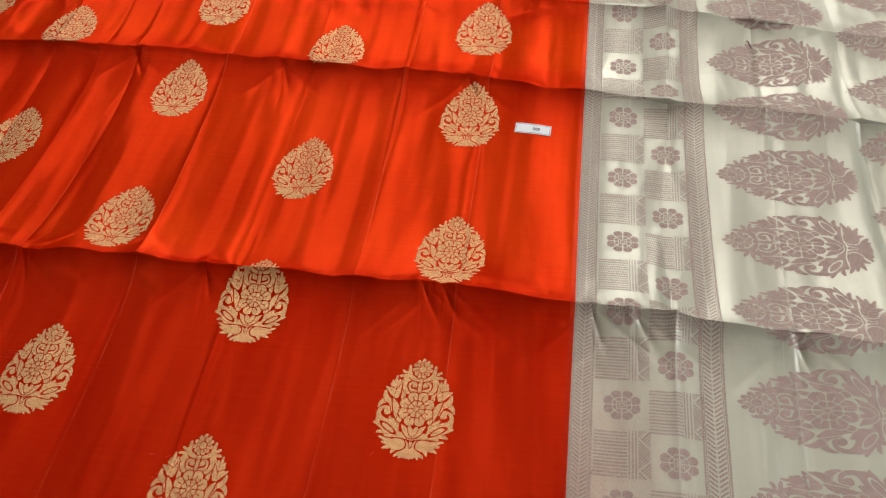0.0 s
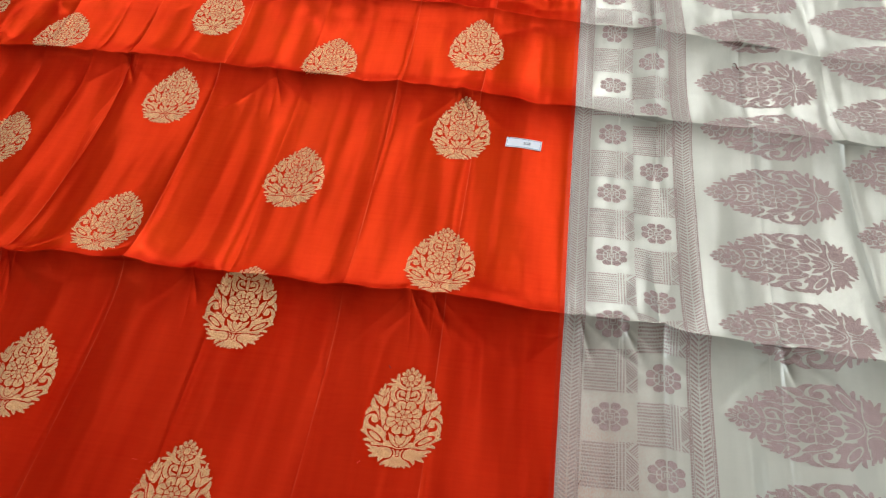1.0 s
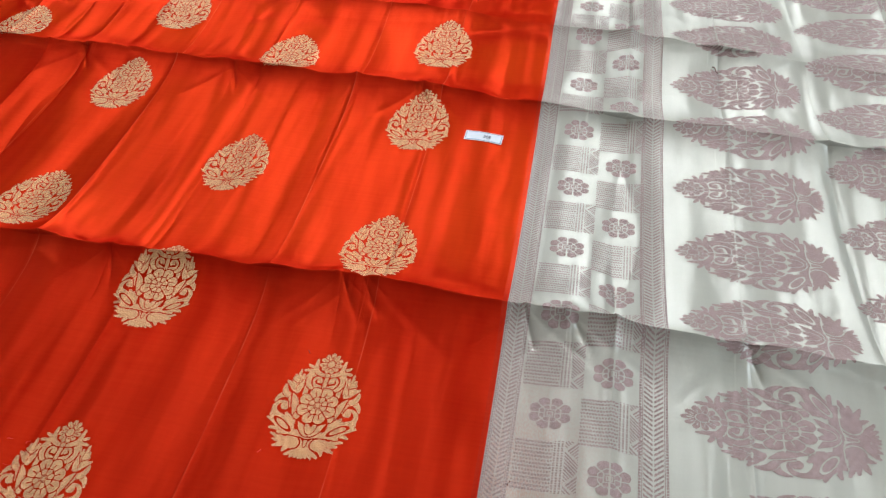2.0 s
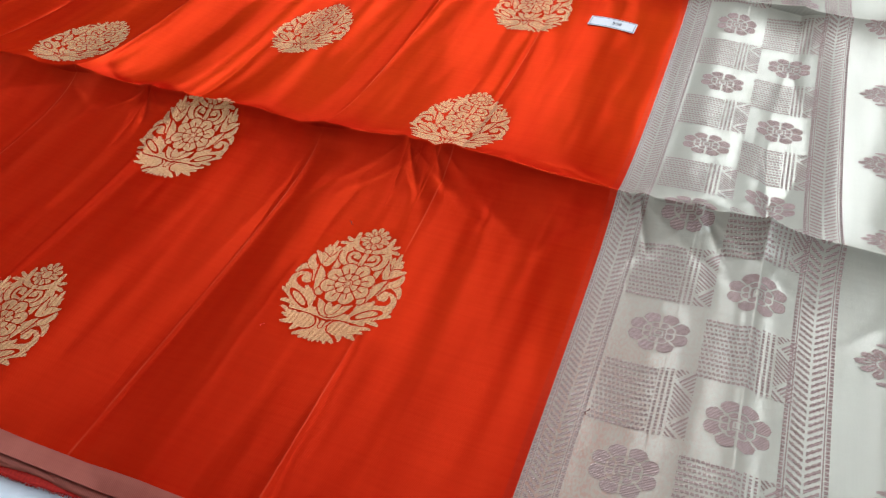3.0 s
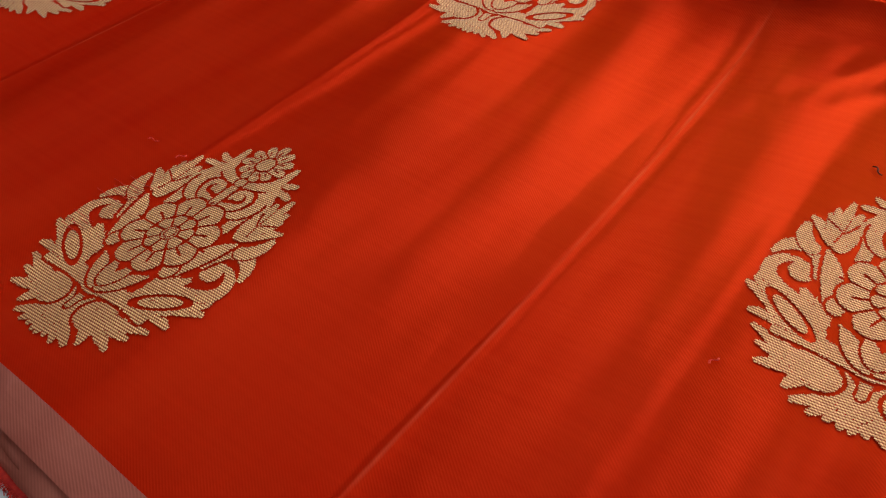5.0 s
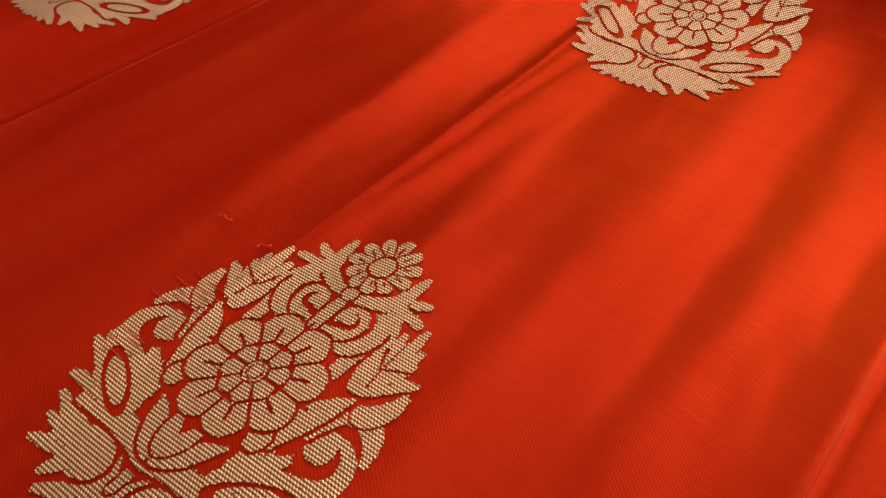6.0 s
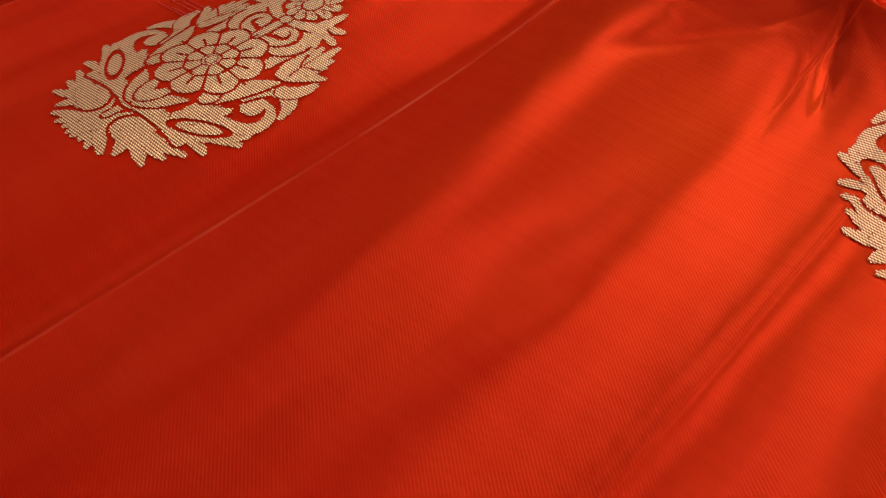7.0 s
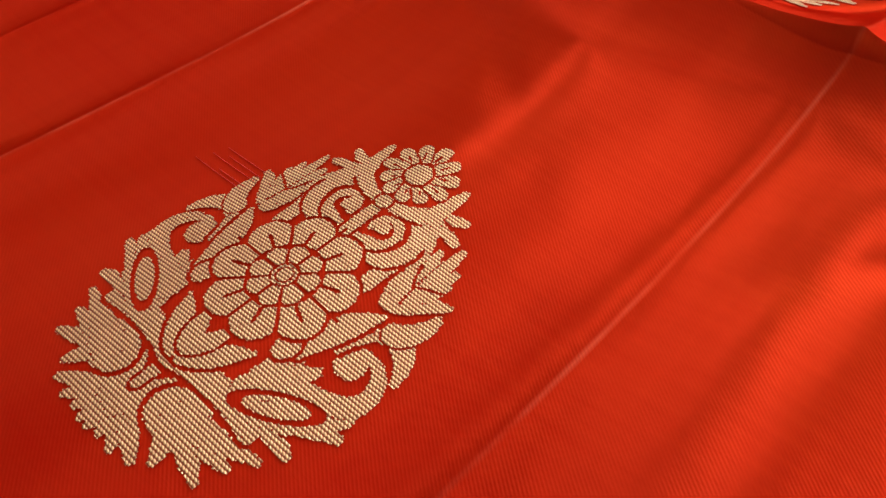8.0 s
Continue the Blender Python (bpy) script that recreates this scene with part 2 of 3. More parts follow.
def fold_line(k, u):
    y0 = FOLDS[k][0]
    drop = (np.where(u > 0, -0.062 * u, -0.012 * u), np.where(u > 0, -0.105 * u, np.minimum(-0.085 * u, 0.031)), np.where(u > 0, -0.145 * u, -0.05 * u))[k]
    return y0 + drop + 0.0012 * np.sin(u * 37 + k * 2) + 0.0008 * np.sin(u * 91 + k)


def height(u, y):
    """Height of the cloth over its plane, in metres."""
    u, y = np.asarray(u, float), np.asarray(y, float)
    z = np.zeros(np.broadcast(u, y).shape)
    panel = sum((y > fold_line(k, u)).astype(float) for k in range(3))
    # raised fold lines, steeper towards the front
    for k, (y0, high) in enumerate(FOLDS):
        d = y - fold_line(k, u)
        d = np.sqrt(d * d + 0.0005 ** 2) * np.sign(d + 1e-9)
        wide = np.where(d < 0, 0.027 + 0.007 * np.sin(u * 17 + k), 0.040 + 0.006 * np.sin(u * 11 + 2 * k))
        z = z + high * (0.95 + 0.12 * np.sin(u * 13 + 1.7 * k)) * np.exp(-np.abs(d) / wide)
        # a thin pressed lip along the fold
        z = z + 0.0017 * np.exp(-np.abs(d) / 0.0042) * np.clip((0.34 - u) / 0.12, 0, 1) * (0.7 + 0.3 * np.sin(u * 23 + k))
    # sharp lengthwise creases: ridge in one panel, groove in the next
    turn = np.where(np.mod(panel, 2) < 0.5, -0.75, 1.0)
    for i, (u0, high) in enumerate(CREASES):
        d = u - u0 - 0.0016 * np.sin(y * 9 + i) - 0.0022 * np.sin(y * 3.1 + 2 * i)
        side = np.sign(d)
        d = np.sqrt(d * d + 0.0004 ** 2)
        wide = 0.022 + 0.012 * np.sin(i * 2.3 + y * 6) * side
        some = 0.75 + 0.35 * np.sin(y * 14 + i * 1.9)
        z = z + turn * np.where(panel < 0.5, 0.95, 1.3) * high * some * np.exp(-d / wide) + np.where(panel < 0.5, 1.0, turn * np.sign(high)) * 0.0015 * some * np.exp(-d / 0.0032)
    for i, (u0, high) in enumerate(FRONT_CREASES):
        d = np.sqrt((u - u0 - 0.0024 * np.sin(y * 11 + 2 * i)) ** 2 + 0.0010 ** 2)
        z = z - high * np.exp(-d / 0.011) * np.clip((0.372 - y) / 0.03, 0, 1) * (0.7 + 0.4 * np.sin(y * 21 + i))
    # soft waves running away from the front
    for ph, fu, fy, a in WAVES:
        z = z + 0.034 / fu * a * np.sin(fu * u + fy * y + ph + 1.3 * panel + 0.9 * np.sin(6 * y + ph))
    # the swell between the creases, fuller in some panels than in others
    z = z + np.interp(u + 0.004 * np.sin(y * 11) + 0.003 * panel, SWELL_U, SWELL_Z) * (1.25 + 0.35 * np.sin(y * 9 + 2 * panel + 5 * u))
    # narrow streaks pressed along the length
    for ph, fu, fy, a in STREAKS:
        z = z + 0.026 / fu * a * np.sin(fu * u + fy * y + ph + 2.1 * panel) * (0.6 + 0.4 * np.sin(0.31 * fu * u + 7 * y + 2 * ph))
    # each panel leans a little its own way
    z = z + 0.085 * np.clip(y - 0.69, 0, 0.10)
    # small puckers where creases cross the folds
    for i, (pu, py) in enumerate(PUCKERS):
        du, dy = u - pu, y - py
        r2 = du * du + dy * dy
        z = z + 0.0018 * np.exp(-r2 / 0.010 ** 2) * np.cos(du * 250 + i)
        lean = du + (0.55 if i % 2 else 0.35) * dy
        for way, much in ((-0.9, 0.0010), (0.1, 0.0011), (1.3, 0.0008)):
            z = z - much * np.exp(-np.abs(du + way * dy) / (0.0022 + 0.06 * np.abs(dy))) * np.exp(-((dy + 0.030) / 0.024) ** 2)
        z = z - 0.0028 * np.exp(-np.abs(lean) / 0.0028) * np.exp(-((dy + 0.018) / 0.016) ** 2)
    # the front edge sinks on to the layers below
    z = z - 0.0030 * np.exp(-np.maximum(y - 0.106, 0) / 0.012) + 0.0012 * np.sin(u * 29) * np.exp(-np.abs(y - 0.107) / 0.02)
    return np.maximum(z, TABLE_Z + 0.0045)


def to_world(u, y, lift=0.0):
    return np.stack([u + LEAN_X * (y - 0.4), y, height(u, y) + lift], -1)


def spaced(lo, hi, step):
    return np.linspace(lo, hi, int(round((hi - lo) / step)) + 1)


BORDER = 0.1495                   # u where the red body meets the silver end piece
FAR_Y = 1.06


def finer(lo, hi, step, spots, before, after, fine):
    """Grid lines from lo to hi, closer together round the spots."""
    s = list(np.arange(lo, hi, step)) + [hi]
    for p in spots:
        s += [q for q in np.arange(p - before, p + after, fine) if lo < q < hi]
    s = np.unique(np.round(np.array(s), 5))
    return s[np.concatenate([np.diff(s) > 0.0003, [True]])]


ROWS_Y = finer(EDGE_Y, FAR_Y, 0.0026, [f[0] for f in FOLDS], 0.014, 0.012, 0.0007)
COLS_U = finer(-0.80, 0.78, 0.0026, [c[0] for c in CREASES], 0.0075, 0.0075, 0.0008)
COLS_U = np.unique(np.concatenate([COLS_U, *[np.arange(p[0] - 0.011, p[0] + 0.011, 0.0009) for p in PUCKERS], [BORDER - 0.0010, BORDER + 0.0011, BORDER + 0.0032]]))


def along_folds(u, v, back=False):
    """From a row's own number v to its y at u, rows lying along the folds; back: the other way."""
    u, v = np.broadcast_arrays(np.asarray(u, float), np.asarray(v, float))
    rest = [EDGE_Y] + [np.full(u.shape, f[0]) for f in FOLDS] + [FAR_Y]
    bent = [EDGE_Y] + [fold_line(k, u) for k in range(3)] + [FAR_Y]
    a, b = (bent, rest) if back else (rest, bent)
    out = np.array(v)
    for k in range(4):
        inside = (v >= a[k]) & (v <= a[k + 1])
        out = np.where(inside, b[k] + (v - a[k]) * (np.asarray(b[k + 1]) - b[k]) / (np.asarray(a[k + 1]) - a[k]), out)
    return out


GRID_U, GRID_V = np.meshgrid(COLS_U, ROWS_Y)
GRID_Z = height(GRID_U, along_folds(GRID_U, GRID_V))


def on_cloth(u, y, lift):
    """The point of the woven sheet at u, y, raised by lift."""
    v = along_folds(u, y, True)
    i = np.clip(np.searchsorted(COLS_U, u) - 1, 0, len(COLS_U) - 2)
    j = np.clip(np.searchsorted(ROWS_Y, v) - 1, 0, len(ROWS_Y) - 2)
    a = (u - COLS_U[i]) / (COLS_U[i + 1] - COLS_U[i])
    b = (v - ROWS_Y[j]) / (ROWS_Y[j + 1] - ROWS_Y[j])
    z = (GRID_Z[j, i] * (1 - a) + GRID_Z[j, i + 1] * a) * (1 - b) + (GRID_Z[j + 1, i] * (1 - a) + GRID_Z[j + 1, i + 1] * a) * b
    return np.stack([u + LEAN_X * (y - 0.4), y, z + lift], -1)


def mesh_from(name, verts, faces, mat, smooth=True):
    me = bpy.data.meshes.new(name)
    me.from_pydata(verts.tolist() if hasattr(verts, "tolist") else verts, [], faces.tolist() if hasattr(faces, "tolist") else faces)
    me.materials.append(mat)
    if smooth:
        me.polygons.foreach_set("use_smooth", np.ones(len(me.polygons), bool))
    me.update()
    return me


def child(name, me, parent, label=""):
    ob = new(name, me)
    ob.parent = parent
    ob.location = -parent.location
    if label:
        tagged(ob, label)
    return ob


def part(name, bm, mat, parent, label=""):
    me = bpy.data.meshes.new(name)
    bm.to_mesh(me)
    bm.free()
    me.materials.append(mat)
    return child(name, me, parent, label)


def sheet_mesh(name, us, ys, mat, lift=0.0):
    """A woven sheet over the grid of us and ys that follows the folds."""
    uu, yy = np.meshgrid(us, ys)
    v = to_world(uu, along_folds(uu, yy), lift).reshape(-1, 3)
    nu, ny = len(us), len(ys)
    i = (np.arange(ny - 1)[:, None] * nu + np.arange(nu - 1)[None]).reshape(-1)
    f = np.stack([i, i + 1, i + nu + 1, i + nu], -1)
    return mesh_from(name, v, f, mat)


def box(bm, x0, x1, y0, y1, z0, z1, bevel=0.0):
    vs = bmesh.ops.create_cube(bm, size=1.0)["verts"]
    for v in vs:
        v.co = ((x0 + x1) / 2 + v.co.x * (x1 - x0), (y0 + y1) / 2 + v.co.y * (y1 - y0), (z0 + z1) / 2 + v.co.z * (z1 - z0))
    if bevel:
        es = list({e for v in vs for e in v.link_edges})
        bmesh.ops.bevel(bm, geom=es, offset=bevel, segments=2, affect="EDGES")


def structure(name, bm, mat, label, category):
    me = bpy.data.meshes.new(name)
    bm.to_mesh(me)
    bm.free()
    me.materials.append(mat)
    return tagged(new(name, me), label, category, kind="structure")


# ---------------------------------------------------------------- the room, unseen: it closes the place and shapes the silk's reflections
def holed_wall(along, at, thick, lo, hi, top, holes, z0, z1, base):
    """A wall with a row of window openings, as butted blocks. along: 'x' or 'y'; holes: pairs of edges."""
    bm = bmesh.new()
    blocks, left = [], lo
    for h0, h1 in holes:
        blocks += [(left, h0, base, top), (h0, h1, base, z0), (h0, h1, z1, top)]
        left = h1
    for a0, a1, b0, b1 in blocks + [(left, hi, base, top)]:
        if along == "x":
            box(bm, a0, a1, at, at + thick, b0, b1)
        else:
            box(bm, at, at + thick, a0, a1, b0, b1)
    return bm


def row_of_holes(middles):
    return [(m - WINDOW_WIDE / 2, m + WINDOW_WIDE / 2) for m in middles]


BASE = -0.76                      # the floor lies a table's height below the cloth
TOP = 2.0
structure("wall_north", holed_wall("x", 2.4, 0.15, -2.4, 2.4, TOP, row_of_holes(ADDED_WINDOWS_N), SILL, HEAD, BASE), WALL, "unseen brown grey painted wall with four added window openings", "wall")
structure("wall_east", holed_wall("y", 2.4, 0.15, -2.4, 2.4, TOP, [(-0.6, 1.0)], 0.9, 1.9, BASE), WALL, "unseen brown grey painted side wall with an added window opening", "wall")
structure("wall_west", holed_wall("y", -2.55, 0.15, -2.4, 2.4, TOP, row_of_holes(ADDED_WINDOWS_W), SILL, HEAD, BASE), WALL, "unseen brown grey painted side wall with two added window openings", "wall")
bm = bmesh.new()
box(bm, -2.4, 2.4, -2.55, -2.4, BASE, TOP)
structure("wall_south", bm, WALL, "unseen plain brown grey painted wall", "wall")
bm = bmesh.new()
box(bm, -2.6, 2.6, -2.6, 2.6, TOP, TOP + 0.12)
structure("ceiling", bm, CEILING, "unseen plain white painted ceiling", "ceiling")
bm = bmesh.new()
box(bm, -2.6, 2.6, -2.6, 2.6, BASE - 0.1, BASE)
structure("floor", bm, FLOOR, "grey polished stone floor of the room", "floor")


def display_table():
    """The long table under the cloth, with a white cotton top."""
    t = new("display_table")
    t.location = (0.0, 0.55, BASE)
    bm = bmesh.new()
    box(bm, -1.25, 1.25, -0.25, 1.35, TABLE_Z - 0.04, TABLE_Z - 0.004, 0.004)
    part("tabletop", bm, FRAME, t)
    for x in (-1.15, 1.15):
        for y in (-0.15, 1.25):
            bm = bmesh.new()
            box(bm, x - 0.03, x + 0.03, y - 0.03, y + 0.03, BASE, TABLE_Z - 0.04, 0.004)
            part("leg", bm, FRAME, t)
    return tagged(t, "long white display table under the saree", "table")


display_table()


def cotton_sheet():
    xs, ys = np.linspace(-1.25, 1.25, 160), np.linspace(-0.25, 1.35, 110)
    xx, yy = np.meshgrid(xs, ys)
    zz = TABLE_Z + 0.0006 * np.sin(xx * 23 + 4 * yy) * np.sin(yy * 17) - 0.0012
    v = np.stack([xx, yy, zz], -1).reshape(-1, 3)
    low = v.copy()
    low[:, 2] = TABLE_Z - 0.0039
    nu, ny = len(xs), len(ys)
    i = (np.arange(ny - 1)[:, None] * nu + np.arange(nu - 1)[None]).reshape(-1)
    f = np.stack([i, i + 1, i + nu + 1, i + nu], -1)
    me = mesh_from("white_sheet", np.concatenate([v, low]), np.concatenate([f, f[:, ::-1] + len(v)]), SHEET)
    return tagged(new("white_sheet", me), "smooth white cotton sheet spread on the table", "sheet")


cotton_sheet()

# ---------------------------------------------------------------- the saree's ground
saree = tagged(new("silk_saree"), "creased red orange silk saree with gold motifs on white sheet", "saree")
saree.location = (0.0, 0.5, TABLE_Z)
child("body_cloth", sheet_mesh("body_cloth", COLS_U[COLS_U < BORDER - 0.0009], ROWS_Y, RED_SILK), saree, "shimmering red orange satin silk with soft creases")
child("joining_edge", sheet_mesh("joining_edge", COLS_U[(COLS_U > BORDER - 0.0011) & (COLS_U < BORDER + 0.0033)], ROWS_Y, EDGE_SILK), saree, "narrow salmon red strip where body meets pallu")
child("pallu_cloth", sheet_mesh("pallu_cloth", COLS_U[COLS_U > BORDER + 0.0031], ROWS_Y, MINT_SILK), saree, "pale silver mint silk end piece with creases")
child("selvedge_border", sheet_mesh("selvedge_border", spaced(-0.80, 0.78, 0.0025), spaced(0.1065, EDGE_Y, 0.0011), COPPER_BAND), saree, "narrow copper mauve woven edge band")


def under_layer(front, drop, mat, ph, ragged):
    """A folded layer of the saree that peeps out below the top one, a little wavy along its edge."""
    us, vs = spaced(-0.80, 0.78, 0.004), np.linspace(0.0, 1.0, 9)
    uu, vv = np.meshgrid(us, vs)
    edge = front + 0.0011 * np.sin(uu * 31 + ph) + 0.0007 * np.sin(uu * 83 + 2 * ph) + ragged * np.sin(uu * 410 + ph) * np.sin(uu * 173)
    yy = edge + (0.135 - edge) * vv ** 1.6
    zz = drop + 0.0016 * vv + 0.0006 * np.sin(uu * 27 + ph) * (1 - vv) + 0.0004 * np.sin(uu * 140 + 5 * vv + ph)
    zz = np.maximum(zz, TABLE_Z + 0.0003)
    top = np.stack([uu, yy, zz], -1).reshape(-1, 3)
    low = top - np.array([0, 0, 0.0003])
    n = len(us)
    i = (np.arange(len(vs) - 1)[:, None] * n + np.arange(n - 1)[None]).reshape(-1)
    f = np.stack([i, i + 1, i + n + 1, i + n], -1)
    e = np.arange(n - 1)
    rim = np.stack([e + len(top), e + 1 + len(top), e + 1, e], -1)
    return mesh_from("under_layer", np.concatenate([top, low]), np.concatenate([f, f[:, ::-1] + len(top), rim]), mat)


child("under_layer", under_layer(0.1040, -0.0057, COPPER_BAND, 0.4, 0.0001), saree, "second folded layer with copper edge")
child("under_layer", under_layer(0.1018, -0.0064, COPPER_BAND, 3.1, 0.0002), saree, "third folded layer with copper edge")
child("under_layer", under_layer(0.1000, -0.0070, FUZZ, 1.9, 0.0005), saree, "lowest folded layer with raw red edge")

# ---------------------------------------------------------------- woven figures: shapes drawn in millimetres, woven row by row
class Loom:
    """A field of woven points on which shapes are laid, each with a thin gap of ground round it."""

    def __init__(self, x0, x1, y0, y1, cell, mirror=False, lying=False):
        self.cell, self.x0, self.y0 = cell, x0, y0
        xs = np.arange(x0 + cell / 2, x1, cell)
        ys = np.arange(y0 + cell / 2, y1, cell)
        self.x, self.y = np.meshgrid(xs, ys)
        if lying:                 # the drop drawn out to a long cone, its tip at 0, 0
            self.x, self.y = self.y * 0.98, 89.0 - 93.0 * self.x / 134.0
        self.mirror = mirror
        self.on = np.zeros(self.x.shape, bool)
        self.rag = np.random.default_rng(7).uniform(-0.12, 0.12, self.x.shape)

    def across(self):
        return np.abs(self.x) if self.mirror else self.x

    def lay(self, d, gap=0.7):
        self.on &= ~(d < gap)
        self.on |= d + self.rag < 0

    def cut(self, d, half=0.35):
        self.on &= ~(np.abs(d) < half)

    def hole(self, d):
        self.on &= ~(d < 0)

    def stroke(self, pts, r0, r1, bulge=0.0):
        """Distance to a tapering stroke through pts."""
        d = np.full(self.x.shape, 99.0)
        x, n = self.across(), len(pts)
        for k, (px, py) in enumerate(pts):
            s = k / max(n - 1, 1)
            r = r0 + (r1 - r0) * s + bulge * math.sin(math.pi * s)
            d = np.minimum(d, np.hypot(x - px, self.y - py) - r)
        return d

    def disc(self, cx, cy, r, ry=None, turn=0.0):
        x, y = self.across() - cx, self.y - cy
        c, s = math.cos(radians(turn)), math.sin(radians(turn))
        a, b = c * x + s * y, -s * x + c * y
        ry = ry or r
        return (np.hypot(a / r, b / ry) - 1) * min(r, ry)


def bez(p0, p1, p2, n=14):
    return [((1 - s) ** 2 * p0[0] + 2 * s * (1 - s) * p1[0] + s * s * p2[0],
             (1 - s) ** 2 * p0[1] + 2 * s * (1 - s) * p1[1] + s * s * p2[1]) for s in np.linspace(0, 1, n)]


def curl(cx, cy, r0, r1, a0, a1, n=22):
    return [(cx + (r0 + (r1 - r0) * s) * math.cos(radians(a0 + (a1 - a0) * s)),
             cy + (r0 + (r1 - r0) * s) * math.sin(radians(a0 + (a1 - a0) * s))) for s in np.linspace(0, 1, n)]


def fingers(w, root, tips, r0, r1, gap=0.45, bend=0.0):
    """A serrated leaf: fingers from one root, each with its own thin gap."""
    for tx, ty in tips:
        mx, my = (root[0] + tx) / 2 + bend * (ty - root[1]), (root[1] + ty) / 2 - bend * (tx - root[0])
        w.lay(w.stroke(bez(root, (mx, my), (tx, ty)), r0, r1), gap)


def rosette(w, cx, cy, petals, far, size, core, twist=0.0, notch=True, gap=0.6):
    for k in range(petals):
        a = radians(twist + 360 * k / petals)
        px, py = cx + far * math.cos(a), cy + far * math.sin(a)
        d = np.hypot(w.x - px, w.y - py) - size
        w.lay(d, gap)
        if notch:
            qx, qy = cx + (far - size * 0.1) * math.cos(a), cy + (far - size * 0.1) * math.sin(a)
            ox, oy = cx + (far + size * 0.55) * math.cos(a), cy + (far + size * 0.55) * math.sin(a)
            w.hole(w_line(w, qx, qy, ox, oy) - 0.55)
    w.lay(np.hypot(w.x - cx, w.y - cy) - core, gap)


def petal_ring(w, cy, far, size, gap):
    """Eight round petals that meet along fine gaps."""
    step = math.pi / 4
    d = np.full(w.x.shape, 99.0)
    for k in range(8):
        a = step * (k + 0.5)
        d = np.minimum(d, np.hypot(w.x - far * math.cos(a), w.y - cy - far * math.sin(a)) - size)
    inner = np.hypot(w.x, w.y - cy) - 0.9 * far
    w.lay(np.minimum(d, inner), gap)
    for k in range(8):
        a = step * k
        w.hole(w_line(w, 0.0, cy, (far + size) * math.cos(a), cy + (far + size) * math.sin(a)) - 0.5 * gap)


def w_line(w, ax, ay, bx, by):
    dx, dy = bx - ax, by - ay
    s = np.clip(((w.x - ax) * dx + (w.y - ay) * dy) / (dx * dx + dy * dy), 0, 1)
    return np.hypot(w.x - ax - s * dx, w.y - ay - s * dy)


def draw_drop(w, gap=0.95):
    """The drop-shaped flower figure, 68 mm wide and 92 mm high, its flower's heart at 0, 40.8."""
    g = gap
    # feathered foot, with a strip that wraps the leaf above it
    fingers(w, (1.5, 6.0), ((1.2, -3.2), (4.2, -2.6), (8.0, -2.8), (12.6, -1.8)), 4.4, 0.9, 0.0)
    w.lay(w.stroke(bez((1.8, 3.0), (2.4, 10.5), (9.0, 13.4)), 2.4, 1.2), 0.0)
    # big serrated leaf with a rolled heel
    w.lay(w.disc(11.2, 8.6, 6.6, 5.2, 12), g)
    w.hole(w.stroke(bez((8.0, 3.6), (10.5, 2.2), (13.0, 0.2)), 0.55 * g, 0.7 * g))
    fingers(w, (12.0, 8.2), ((15.4, 0.8), (23.4, 3.6), (25.2, 8.6), (28.0, 13.0)), 3.6, 0.9, 0.0)
    w.hole(w.stroke(bez((16.5, 4.0), (18.5, 3.4), (19.2, 2.0)), 0.2, 0.6))
    # stem and arm over it
    w.lay(w.stroke(bez((0, 7.0), (0, 11.0), (0, 16.5)), 1.0, 1.9), 0.8 * g)
    w.lay(w.stroke(bez((0.8, 13.8), (10.0, 18.8), (22.8, 14.9)), 1.5, 1.7, 1.0), g)
    # slit leaf that runs out into the scroll
    fingers(w, (20.5, 20.0), ((23.6, 14.4), (30.8, 17.0), (35.0, 25.2)), 3.8, 1.0, 0.0)
    w.lay(w.stroke(bez((15.0, 20.0), (22.0, 23.0), (31.2, 28.6)), 2.6, 3.4, 1.0), 0.0)
    fingers(w, (17.0, 23.6), ((14.6, 27.6), (18.0, 30.6), (22.6, 31.6), (25.6, 28.8)), 4.0, 0.9, 0.0)
    w.cut(w.disc(22.3, 21.6, 8.0, 2.5, 31), 0.5 * g)
    w.hole(w.stroke(bez((26.5, 18.6), (29.0, 19.6), (31.4, 20.2)), 0.2, 0.6))
    # scroll
    w.lay(w.stroke(curl(27.2, 34.0, 5.6, 5.8, -52, 118, 26), 2.3, 1.2), 0.0)
    w.hole(w.disc(26.0, 34.9, 4.7, 4.4))
    w.lay(w.stroke(bez((25.0, 39.8), (28.5, 40.4), (31.0, 38.6)), 1.1, 1.3), 0.0)
    w.lay(w.disc(25.2, 36.5, 3.4, 3.1), 0.0)
    # crest over the scroll: a stalk with two lobes
    w.lay(w.stroke(bez((21.2, 37.2), (21.8, 44.0), (27.0, 47.6)), 1.0, 2.4), g)
    w.lay(w.stroke(bez((25.0, 45.6), (31.8, 47.6), (34.0, 39.6)), 2.2, 0.9, 0.7), 0.0)
    w.lay(w.stroke(bez((26.4, 46.6), (30.0, 48.6), (30.2, 54.6)), 2.6, 1.1, 0.5), 0.45 * g)
    # upper leaf with its veins
    w.lay(w.stroke(bez((20.4, 51.6), (17.4, 56.0), (17.2, 64.0)), 2.6, 1.0), g)
    fingers(w, (22.0, 53.4), ((29.8, 58.2), (26.2, 61.8), (25.2, 65.0), (22.4, 69.8), (19.0, 66.4)), 3.4, 0.9, 0.0)
    w.hole(w.stroke(bez((21.8, 52.4), (21.0, 58.0), (20.9, 66.0)), 0.42 * g, 0.3 * g))
    w.hole(w.stroke(bez((21.4, 56.4), (19.4, 58.4), (18.8, 61.6)), 0.3 * g, 0.4 * g))
